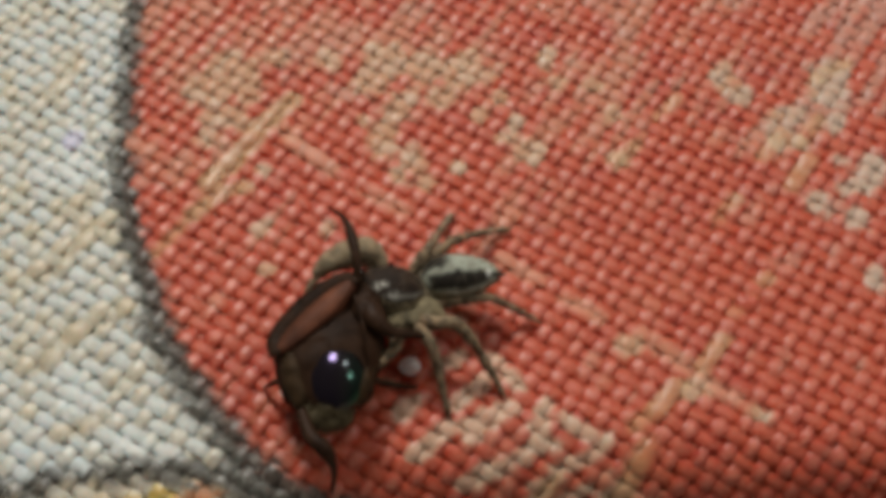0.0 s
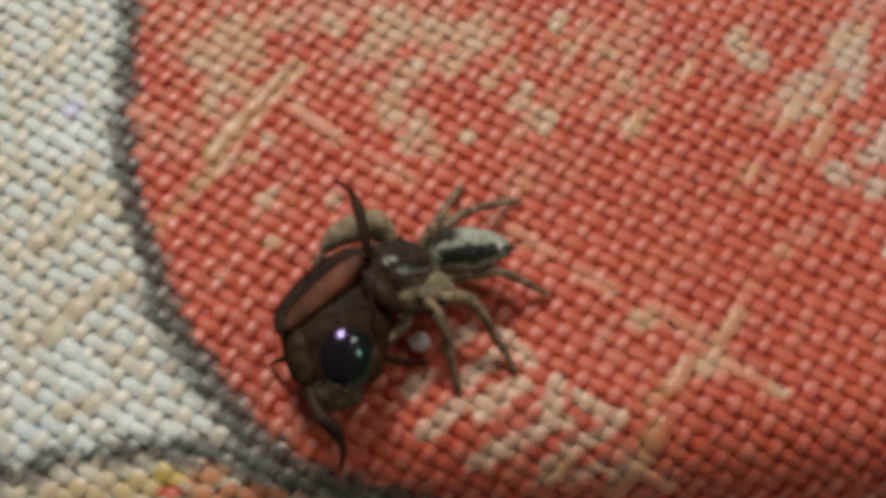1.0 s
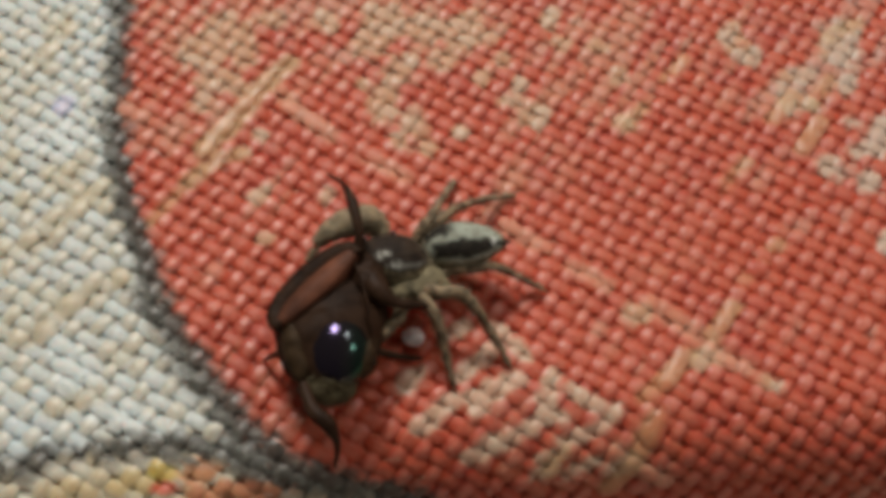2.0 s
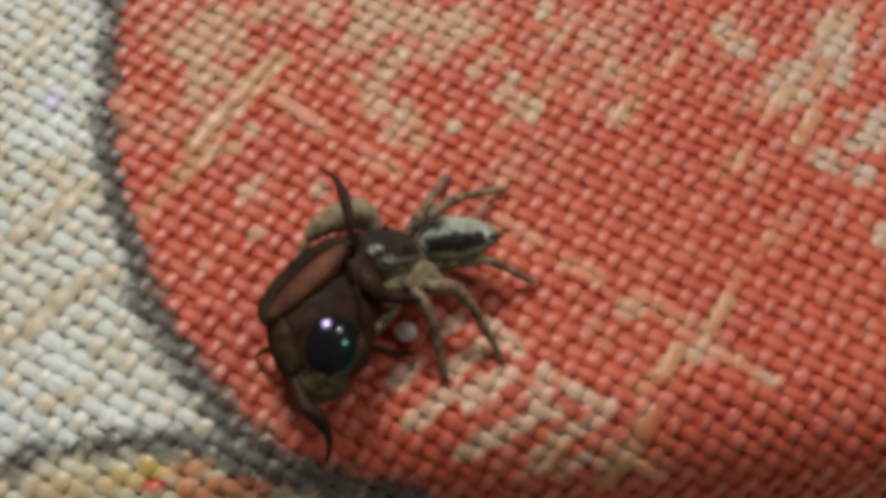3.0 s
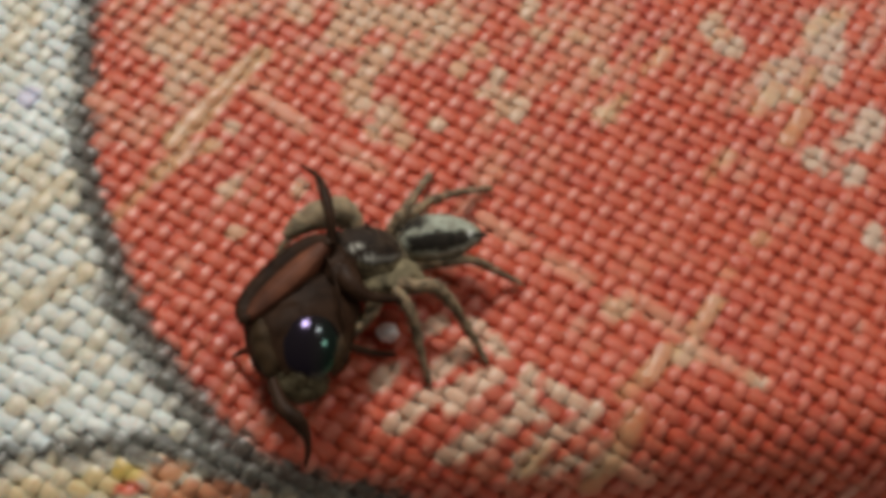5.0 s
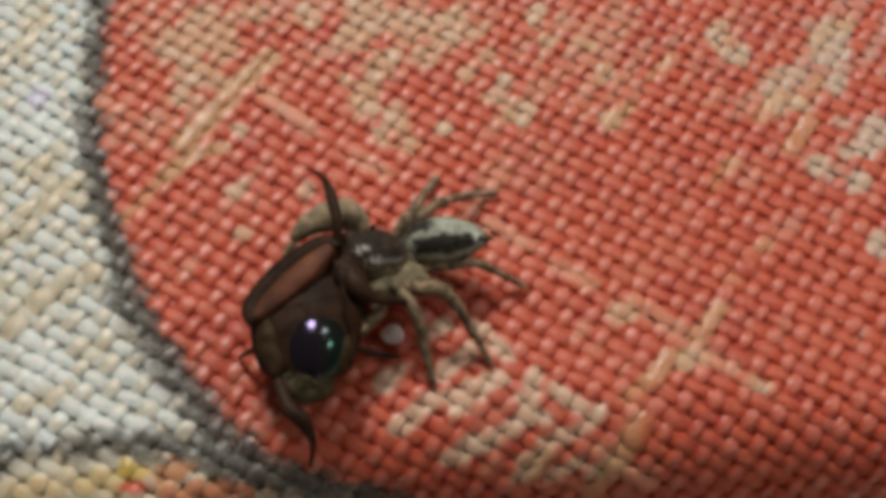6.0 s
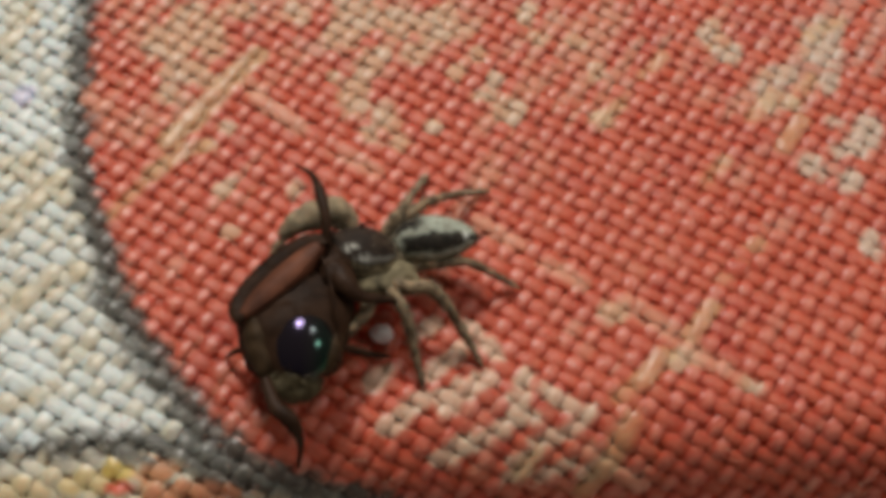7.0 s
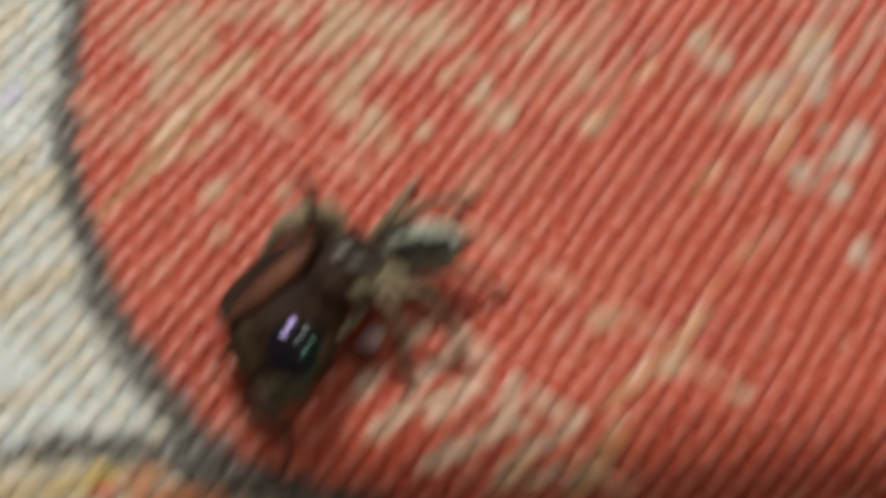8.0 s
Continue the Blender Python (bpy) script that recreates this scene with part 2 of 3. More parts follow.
# thick slubs of yarn: ends and half width; along the warp (B) and along the weft (A)
SLUB_B = [(-9.39, 11.6, -10.78, 9.87, 0.36), (-10.73, 10.01, -11.62, 8.43, 0.39), (-11.57, 8.5, -12.63, 7.02, 0.39),
          (-12.57, 7.09, -13.65, 6.18, 0.36), (-11.53, 5.91, -12.78, 5.38, 0.22), (-12.75, 5.65, -14.23, 4.03, 0.25),
          (-14.23, 4.03, -15.96, 1.58, 0.17), (12.27, 12.13, 11.19, 10.99, 0.19), (17.92, 9.72, 16.72, 8.45, 0.28), (19.34, 8.31, 18.1, 6.53, 0.25),
          (20.35, 11.05, 19.03, 9.31, 0.22), (22.37, 15.08, 20.6, 13.81, 0.25), (15.01, 5.72, 13.91, 4.35, 0.25), (16.18, 0.83, 14.04, -1.09, 0.25),
          (13.49, -2.69, 12.17, -4.21, 0.25), (11.02, -5.27, 10.06, -6.27, 0.31), (10.06, -6.27, 8.57, -7.45, 0.28),
          (9.25, -8.27, 8.63, -9.51, 0.36), (8.57, -9.46, 8.04, -10.88, 0.36)]
SLUB_C = [(8.04, -10.82, 7.06, -12.08, 0.33), (4.59, -10.14, 4.04, -11.17, 0.28), (8.75, 8.14, 9.87, 9.04, 0.22)]
SLUB_A = [(-9.81, 9.6, -8.31, 7.92, 0.33), (-8.31, 7.99, -6.95, 6.9, 0.36), (-5.16, 5.77, -3.11, 4.45, 0.33), (2.11, 1.63, 4.11, 0.38, 0.31),
          (5.48, -0.55, 7.15, -1.65, 0.31), (9.26, -2.61, 11.48, -4.21, 0.36), (13.0, -5.47, 13.9, -5.95, 0.28), (8.09, -10.82, 9.79, -11.71, 0.31),
          (7.25, -9.99, 8.22, -10.68, 0.28), (12.25, -4.74, 13.24, -5.75, 0.25)]
SLUB_WHITE = [(-17.53, -8.4, -13.79, -9.74, 0.42), (-19.75, -5.33, -18.29, -6.46, 0.42), (-19.02, -6.89, -17.37, -7.57, 0.42),
              (-20.98, 7.56, -18.39, 5.22, 0.56), (-22.56, 6.5, -19.61, 5.87, 0.51), (-21.22, 9.3, -20.67, 8.43, 0.28)]
SLUB_TAN = [(-21.15, -4.77, -19.53, -3.15, 0.31), (-19.77, -3.3, -17.32, -1.48, 0.37), (-19.58, -8.41, -17.37, -7.57, 0.23),
            (-21.64, 0.33, -19.28, 3.22, 0.42), (-19.57, 5.53, -20.48, 3.86, 0.34), (-22.7, 11.43, -21.82, 13.67, 0.34)]
# printed spots of other colours: centre, radii, colour
SPOTS = [(-15.34, -11.86, 1.41, 0.68, (0.60, 0.46, 0.24)), (-13.89, -11.28, 0.79, 0.51, (0.58, 0.42, 0.12)), (-13.93, -12.16, 0.68, 0.45, (0.60, 0.10, 0.05)),
         (-12.37, -11.33, 1.13, 0.68, (0.62, 0.30, 0.15)), (-9.79, -12.1, 1.69, 0.85, (0.42, 0.17, 0.08)), (-18.27, -12.38, 1.41, 0.85, (0.60, 0.47, 0.28)),
         (-11.53, -12.36, 1.41, 0.56, (0.58, 0.26, 0.13)), (-21.13, 8.6, 0.7, 0.7, (0.60, 0.58, 0.70))]

WEFT_ANGLE, WARP_ANGLE = radians(-30.5), radians(57.0)
WEFT = np.array((math.cos(WEFT_ANGLE), math.sin(WEFT_ANGLE))) * 0.98
WARP = np.array((math.cos(WARP_ANGLE), math.sin(WARP_ANGLE))) * 0.89
EAST, WEST, NORTH, SOUTH = 33.0, -33.0, 27.0, -25.0
AMP, THICK, SINK = 0.066, 0.125, -0.19

# the cloth falls away past a line: unit normal of the line, its offset, and the slope along the way down
FALL_N = np.array((0.04, -0.9992))
FALL_AT = 6.9
FALL_D = np.linspace(0, 60, 601)
FALL_ANGLE = np.radians(np.interp(FALL_D, (0, 1.5, 3, 5, 7, 10, 14, 22, 60), (0, 13, 33, 54, 64, 68, 68, 0, 0)))
FALL_RUN = np.concatenate(([0], np.cumsum(np.cos(FALL_ANGLE[:-1]) * 0.1)))
FALL_DROP = np.concatenate(([0], np.cumsum(np.sin(FALL_ANGLE[:-1]) * 0.1)))


def drape(p, z):
    """Flat cloth places (n, 2) and heights over the cloth, in millimetres, to places in space."""
    west = np.clip((p[:, 0] + 15) / 12, 0, 1)
    d = p @ FALL_N - FALL_AT - 3.2 * (1 - west * west * (3 - 2 * west))
    e = np.clip(d, 0, 59)
    angle = np.interp(e, FALL_D, FALL_ANGLE)
    run = np.where(d > 0, np.interp(e, FALL_D, FALL_RUN) + np.maximum(d - 59, 0), d)
    flat = p + FALL_N * (run - d)[:, None]
    out = np.empty((len(p), 3))
    out[:, :2] = flat + FALL_N * (np.sin(angle) * z)[:, None]
    out[:, 2] = -np.interp(e, FALL_D, FALL_DROP) + np.cos(angle) * z
    return out


def grain(p, size, seed=0):
    """Smooth noise from 0 to 1 over places (n, 2)."""
    q = p / size + 100.0
    c = np.floor(q).astype(np.int64)
    f = q - c
    f = f * f * (3 - 2 * f)

    def hashed(x, y):
        h = (x * 374761393 + y * 668265263 + seed * 974711) & 0x7FFFFFFF
        h = ((h ^ (h >> 13)) * 1274126177) & 0x7FFFFFFF
        return ((h ^ (h >> 16)) & 0xFFFF) / 65535.0

    a = hashed(c[:, 0], c[:, 1]) * (1 - f[:, 0]) + hashed(c[:, 0] + 1, c[:, 1]) * f[:, 0]
    b = hashed(c[:, 0], c[:, 1] + 1) * (1 - f[:, 0]) + hashed(c[:, 0] + 1, c[:, 1] + 1) * f[:, 0]
    return a * (1 - f[:, 1]) + b * f[:, 1]


def smooth(x, lo, hi):
    t = np.clip((x - lo) / (hi - lo), 0, 1)
    return t * t * (3 - 2 * t)


def from_line(p, line):
    """Distance beyond a line's half width (negative inside), and the side on which a place lies (positive: left of its run)."""
    best, side = np.full(len(p), 1e9), np.zeros(len(p))
    for a, b in zip(line, line[1:]):
        ab = b[:2] - a[:2]
        t = np.clip(((p - a[:2]) @ ab) / (ab @ ab), 0, 1)
        off = p - a[:2] - t[:, None] * ab
        d = np.hypot(off[:, 0], off[:, 1]) - (a[2] + t * (b[2] - a[2]))
        nearer = d < best
        best = np.where(nearer, d, best)
        side = np.where(nearer, ab[0] * (p[:, 1] - a[1]) - ab[1] * (p[:, 0] - a[0]), side)
    return best, side


RIM_LINE, BRANCH_LINE = spline(RIM, 4), spline(BRANCH, 4)


def slub(p, rows, spread=1.0, soft=0.5):
    """How much a place lies on one of the slubs, 0 to 1."""
    most = np.zeros(len(p))
    for x0, y0, x1, y1, w in rows:
        a, ab = np.array((x0, y0)), np.array((x1 - x0, y1 - y0))
        t = np.clip(((p - a) @ ab) / (ab @ ab), 0, 1)
        off = p - a - t[:, None] * ab
        d = np.hypot(off[:, 0], off[:, 1])
        most = np.maximum(most, 1 - smooth(d, w * spread, w * spread + soft))
    return most


def patches(p, rows):
    most = np.full(len(p), -1.0)
    for x, y, rx, ry, *_ in rows:
        most = np.maximum(most, 1 - np.hypot((p[:, 0] - x) / rx, (p[:, 1] - y) / ry))
    return most


def blend(colour, other, amount):
    return colour + (np.asarray(other) - colour) * amount[:, None]


def dye_at(p, warp, own):
    """The print's colour at flat places; warp: whether the yarn is a warp yarn; own: a number of 0 to 1 for each float."""
    n = len(p)
    along, across = p @ (WARP / np.hypot(*WARP)), p @ np.array((-WARP[1], WARP[0])) / np.hypot(*WARP)
    streak = grain(np.stack([along / 2.6, across / 0.55], 1), 1.0, 9)
    fine, mid, wide = grain(p, 0.35, 1), grain(p, 1.4, 2), grain(p, 5.0, 3)
    rim, side = from_line(p, RIM_LINE)
    branch, under = from_line(p, BRANCH_LINE)
    red = smooth(side, -0.05, 0.05)
    # unprinted cloth: white weft over beige warp, with bluish and yellowish drifts
    cream = np.tile((0.66, 0.68, 0.64), (n, 1)) if not warp else np.tile((0.62, 0.585, 0.49), (n, 1))
    cream = blend(cream, (0.62, 0.51, 0.31), 0.42 * smooth(mid * 0.6 + wide * 0.4 + own * 0.4, 0.62, 0.9))
    cream = blend(cream, (0.65, 0.71, 0.72), 0.8 * smooth(wide * 0.7 + own * 0.3, 0.5, 0.75) * (0.5 if warp else 1.0))
    cream = blend(cream, (0.70, 0.72, 0.68), slub(p, SLUB_WHITE))
    cream = blend(cream, (0.58, 0.48, 0.32), 0.6 * slub(p, SLUB_TAN))
    lower = np.where((red < 0.5) & (under < 0), 1.0, 0.0)
    warmth = np.tile((0.60, 0.46, 0.26), (n, 1))
    cream = np.where(lower[:, None] > 0, 0.5 * cream + 0.5 * warmth, cream)
    for x, y, rx, ry, colour in SPOTS:
        m = 1 - np.hypot((p[:, 0] - x) / rx, (p[:, 1] - y) / ry)
        cream = blend(cream, colour, smooth(m + 0.7 * (own - 0.5), -0.1, 0.35))
    # the red print: deep on the weft, slightly pinker on the warp
    paint = np.tile((0.54, 0.082, 0.034), (n, 1)) if not warp else np.tile((0.54, 0.086, 0.044), (n, 1))
    paint = blend(paint, (0.43, 0.042, 0.028), 0.7 * smooth(own * 0.25 + mid * 0.5 + wide * 0.4, 0.5, 0.9))
    paint = blend(paint, (0.60, 0.19, 0.10), 0.7 * smooth(own * 0.3 + wide * 0.6 + fine * 0.2, 0.6, 1.0))
    # patches where the red is missing
    pale = patches(p, PALE_TOP + PALE_MID + PALE_EAST)
    loose = smooth(streak * 0.75 + grain(p, 3.2, 7) * 0.5 + own * 0.2 + 0.28 * smooth(p[:, 1], 0, 15), 0.95, 1.25) * 0.5
    low = slub(p + 0.3 * (np.stack([fine, grain(p, 0.35, 15)], 1) - 0.5), PALE_LOW, 1.0, 0.3) * (0.78 + 0.22 * own)
    bare = np.maximum(smooth(pale + 0.12 + 0.8 * (streak - 0.5) + 0.35 * (own - 0.5) + 0.5 * (fine - 0.5), -0.35, 0.4), loose)
    tan = np.tile((0.62, 0.37, 0.225), (n, 1))
    tan = blend(tan, (0.66, 0.48, 0.34), smooth(own + 0.4 * (mid - 0.5), 0.45, 0.9))
    tan = blend(tan, (0.63, 0.49, 0.38), smooth(p[:, 0] * 0.06 + own * 0.6, 1.1, 1.6))
    paint = blend(paint, tan, bare * 0.88)
    paint = blend(paint, (0.69, 0.50, 0.36), low * 0.92)
    paint = blend(paint, (0.72, 0.37, 0.24), 0.65 * slub(p, SLUB_A, 0.8, 0.4) * smooth(mid + own * 0.5, 0.1, 0.5))
    paint = blend(paint, (0.62, 0.38, 0.19), 0.6 * slub(p, SLUB_B + SLUB_C, 0.9, 0.4) * smooth(mid + own * 0.5, 0.2, 0.6))
    paint = blend(paint, (0.56, 0.32, 0.17), 0.8 * slub(p, SLUB_B[:6], 1.0, 0.4))
    colour = cream + (paint - cream) * red[:, None]
    # dark outlines, fuzzy at the edges
    ragged = 0.8 * (own - 0.5) + 0.6 * (fine - 0.5)
    dark = np.maximum(1 - smooth(rim + ragged, -0.45, 0.35), 1 - smooth(branch + ragged, -0.45, 0.35))
    ink = np.tile((0.088, 0.084, 0.070), (n, 1))
    ink = blend(ink, (0.24, 0.23, 0.19), smooth(own * 0.3 + grain(p, 0.22, 5) * 0.8, 0.62, 1.0) * 0.8)
    return np.clip(blend(colour, ink, dark * 0.96), 0, 1)


def cloth():
    body = tagged(new("printed_cloth"), "coarse woven cloth printed red, tan and cream with charcoal outlines", "cloth")
    sides = 12
    angles = np.arange(sides) * 2 * math.pi / sides
    ROUND_Z = np.sign(np.cos(angles)) * np.abs(np.cos(angles)) ** 1.4
    ROUND_X = np.sign(np.sin(angles)) * np.abs(np.sin(angles)) ** 0.95
    corners = np.array([(x, y) for x in (WEST, EAST) for y in (SOUTH, NORTH)])
    lattice = np.linalg.inv(np.stack([WEFT, WARP], 1))
    ij = corners @ lattice.T
    for warp in (False, True):
        run, cross = (WARP, WEFT) if warp else (WEFT, WARP)
        along_axis, cross_axis = (1, 0) if warp else (0, 1)
        lo, hi = int(np.floor(ij[:, cross_axis].min())), int(np.ceil(ij[:, cross_axis].max()))
        length = np.hypot(*run)
        unit = run / length
        perp = np.array((-unit[1], unit[0]))
        for k in range(lo, hi + 1):
            base = cross * k
            # where this yarn lies inside the woven stretch
            s = np.arange(-90, 90.01, 1 / 6)
            p = base + s[:, None] * run
            keep = (p[:, 0] > WEST) & (p[:, 0] < EAST) & (p[:, 1] > SOUTH) & (p[:, 1] < NORTH)
            if keep.sum() < 12:
                continue
            s, p = s[keep], p[keep]
            m = len(s)
            seed = k * 2 + warp
            wander = 0.34 * (grain(np.stack([s / 3.0, np.full(m, seed * 7.3)], 1), 1.0, 11) - 0.5)
            wide = (0.362 if warp else 0.405) * (0.76 + 0.48 * grain(np.stack([s / 2.0, np.full(m, seed * 3.1)], 1), 1.0, 12))
            centre = p + perp * wander[:, None]
            # the thick red print draws the warp into narrow ridges; where it is missing the weave stands open
            printed = smooth(from_line(centre, RIM_LINE)[1], -0.05, 0.05)
            open_weave = np.maximum(slub(centre, PALE_LOW), smooth(patches(centre, PALE_TOP + PALE_MID + PALE_EAST), -0.15, 0.2)) * printed
            wide = wide * (1 + 0.02 * printed + (0.05 if warp else -0.05) * (1 - printed) - 0.06 * open_weave)
            cell = np.round(s)
            wave = np.cos(math.pi * s) * (1 if k % 2 == 0 else -1) * (-1 if warp else 1)
            z = AMP * (1.1 if warp else 1.0 - 0.05 * printed) * np.sign(wave) * np.abs(wave) ** 1.1
            z = z + printed * (0.025 if warp else 0.0) + (1 - printed) * (0.04 if warp else 0.035)
            # each float swells at its crest and thins where it dives under its neighbour
            wide = wide * (0.84 + 0.25 * smooth(wave, -0.3, 0.9))
            fat = slub(centre, SLUB_B[:4], 1.0, 0.3)
            over = slub(centre, SLUB_B + SLUB_C + SLUB_TAN, 0.9, 0.25) if warp else slub(centre, SLUB_A + SLUB_WHITE, 0.9, 0.25)
            over = over * smooth(grain(centre, 1.3, 41), 0.1, 0.5)
            z = z + 0.7 * over * (1 - fat) * ((0.11 if warp else 0.15) - z)
            z += 0.10 * (grain(centre, 1.1, 21) - 0.5) 
            z = z + 0.55 * fat * ((0.0 - z) if warp else -0.12)
            wide = wide * (1 + (0.35 if warp else 0.15) * over + (0.10 * fat if warp else 0))
            thick = THICK * (1.0 if warp else 0.9) * (1 + 0.10 * over)
            rise = ROUND_Z[None] * thick[:, None] + z[:, None] + SINK
            flat = centre[:, None] + perp * (ROUND_X[None] * wide[:, None])[..., None]
            verts = drape(flat.reshape(-1, 2), rise.ravel()) * MM
            # each float takes its dye almost as one
            mid = base + cell[:, None] * run
            own = grain(mid * 3.7 + (50 if warp else 0), 1.0, 31 + warp)
            own_all = np.repeat(own, sides)
            place = 0.8 * flat.reshape(-1, 2) + 0.2 * np.repeat(mid, sides, 0)
            dye = dye_at(place, warp, own_all)
            # glossy highlights put into the dye: short pale streaks on crowns, stronger on warp
            glint_break = grain(np.stack([s * 1.7, np.full(m, seed * 5.9)], 1), 1.0, 51)
            crown_glint = (smooth(wave + 0.9 * (glint_break - 0.5), -0.6, 0.8)[:, None] * smooth(np.cos(angles), 0.72, 1.0)[None]).ravel()
            dye = dye + (np.array((0.78, 0.36, 0.26)) - dye) * (crown_glint * (0.45 if warp else 0.25) * np.repeat(1 - np.maximum(fat, over), sides) * smooth(dye[:, 0] - 2 * dye[:, 1], 0.0, 0.12))[:, None]
            i, j = np.meshgrid(np.arange(m - 1), np.arange(sides), indexing="ij")
            jn = (j + 1) % sides
            quads = np.stack([i * sides + j, (i + 1) * sides + j, (i + 1) * sides + jn, i * sides + jn], -1).reshape(-1, 4)
            name = "warp_yarn" if warp else "weft_yarn"
            me = bpy.data.meshes.new(name)
            me.vertices.add(len(verts))
            me.vertices.foreach_set("co", verts.ravel())
            me.loops.add(quads.size)
            me.loops.foreach_set("vertex_index", quads.ravel())
            me.polygons.add(len(quads))
            me.polygons.foreach_set("loop_start", np.arange(0, quads.size, 4))
            me.update(calc_edges=True)
            me.polygons.foreach_set("use_smooth", np.ones(len(quads), bool))
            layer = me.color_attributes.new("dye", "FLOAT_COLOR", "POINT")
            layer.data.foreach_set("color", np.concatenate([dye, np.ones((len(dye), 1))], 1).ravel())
            uv = me.uv_layers.new(name="UVMap")
            turn = np.stack([np.stack([i, i + 1, i + 1, i], -1) / 6.0 * length + seed * 5.7,
                             np.stack([j, j, j + 1, j + 1], -1) / sides * 2.0], -1)
            uv.data.foreach_set("uv", turn.reshape(-1))
            me.materials.append(WARP_YARN if warp else YARN)
            ob = new(name, me)
            ob.parent = body
    # loose fibres standing off the yarn along the dark outline, with glint strands over the red
    rng = random.Random(12)
    bm = bmesh.new()
    tint = bm.verts.layers.float_color.new("dye")
    bm.loops.layers.uv.new("UVMap")
    starts = []
    for _ in range(90):
        a = RIM_LINE[rng.randrange(8, 52)]
        starts.append((a[0] + rng.gauss(0, 0.7), a[1] + rng.gauss(0, 0.7), (0.45, 0.44, 0.40)))
    for _ in range(70):
        a = BRANCH_LINE[rng.randrange(3, len(BRANCH_LINE))]
        starts.append((a[0] + rng.gauss(0, 0.7), a[1] + rng.gauss(0, 0.6), (0.60, 0.60, 0.56)))
    for _ in range(140):
        starts.append((rng.uniform(-23, -12), rng.uniform(-10, 14), (0.68, 0.68, 0.62)))
    # pale strands spread over the red, standing in for small glints on the yarn
    for _ in range(420):
        starts.append((rng.uniform(-16, 24), rng.uniform(-12, 15), (0.74, 0.33, 0.22) if rng.random() < 0.7 else (0.62, 0.42, 0.28)))
    starts = [(*row, rng.uniform(0, 6.28), rng.uniform(0.25, 1.0)) for row in starts]
    for x, y, colour, a, size in starts:
        bend = rng.uniform(-1.2, 1.2)
        rings, q = [], np.array((x, y))
        for k in range(5):
            h = (0.02, 0.10, 0.14, 0.10, 0.04)[k] + (0 if k == 0 else rng.uniform(0, 0.06))
            side = np.array((-math.sin(a), math.cos(a)))
            r = 0.013 * (1 - 0.15 * k)
            three = drape(np.array([q + side * r, q - side * r, q]), np.array([h, h, h + r * 1.6])) * MM
            rings.append([bm.verts.new(v) for v in three])
            for v in rings[-1]:
                v[tint] = (*colour, 1)
            q = q + np.array((math.cos(a), math.sin(a))) * size / 4
            a += bend / 4
        for r0, r1 in zip(rings, rings[1:]):
            for j in range(3):
                bm.faces.new((r0[j], r0[(j + 1) % 3], r1[(j + 1) % 3], r1[j]))
    bmesh.ops.recalc_face_normals(bm, faces=bm.faces)
    tagged(part("fuzz_and_glints", bm, FIBRE, body, "fine loose fibres on the weave, pale as glints on the red"), kind="stuff")

    # backing under the weave, and the cloth that goes on around it
    def grid(name, xs, ys, height, mat, hole, label):
        bm = bmesh.new()
        xx, yy = np.meshgrid(xs, ys, indexing="ij")
        co = drape(np.stack([xx.ravel(), yy.ravel()], 1), height(np.stack([xx.ravel(), yy.ravel()], 1))) * MM
        vs = [bm.verts.new(c) for c in co]
        w = len(ys)
        for a in range(len(xs) - 1):
            for b in range(w - 1):
                if hole and WEST - 0.1 <= xs[a] and xs[a + 1] <= EAST + 0.1 and SOUTH - 0.1 <= ys[b] and ys[b + 1] <= NORTH + 0.1:
                    continue
                bm.faces.new((vs[a * w + b], vs[(a + 1) * w + b], vs[(a + 1) * w + b + 1], vs[a * w + b + 1]))
        return part(name, bm, mat, body, label)

    xs = np.concatenate([np.linspace(-130, WEST, 40)[:-1], np.linspace(WEST, EAST, 100), np.linspace(EAST, 130, 40)[1:]])
    ys = np.concatenate([np.linspace(-110, -60, 20)[:-1], np.linspace(-60, SOUTH, 36)[:-1], np.linspace(SOUTH, NORTH, 90), np.linspace(NORTH, 110, 30)[1:]])
    lining = grid("lining", xs, ys, lambda q: -0.24 + 0.01 * smooth(from_line(q, RIM_LINE)[1], -0.05, 0.05), YARN, False, "print soaked into the back of the weave")
    me = lining.data
    flat = np.array([(x, y) for x in xs for y in ys])
    soaked = dye_at(flat, False, np.full(len(flat), 0.5)) * 0.9
    layer = me.color_attributes.new("dye", "FLOAT_COLOR", "POINT")
    layer.data.foreach_set("color", np.concatenate([soaked, np.ones((len(soaked), 1))], 1).ravel())
    me.uv_layers.new(name="UVMap")
    grid("outer_cloth", xs, ys, lambda q: np.full(len(q), -0.06), SHEET, True, "rest of the same cloth")


def lifted(rows, height):
    """Rows that begin with x, y, z, raised by up to height millimetres where they stand clear of the cloth."""
    out = []
    for x, y, z, *rest in rows:
        k = height * step(z, 0.3, 1.5)
        out.append((x + 0.07 * k, y - 0.45 * k, z + k, *rest))
    return out


# ---- the spider ----
SPIDER_LIFT, PREY_LIFT = 0.6, 1.1


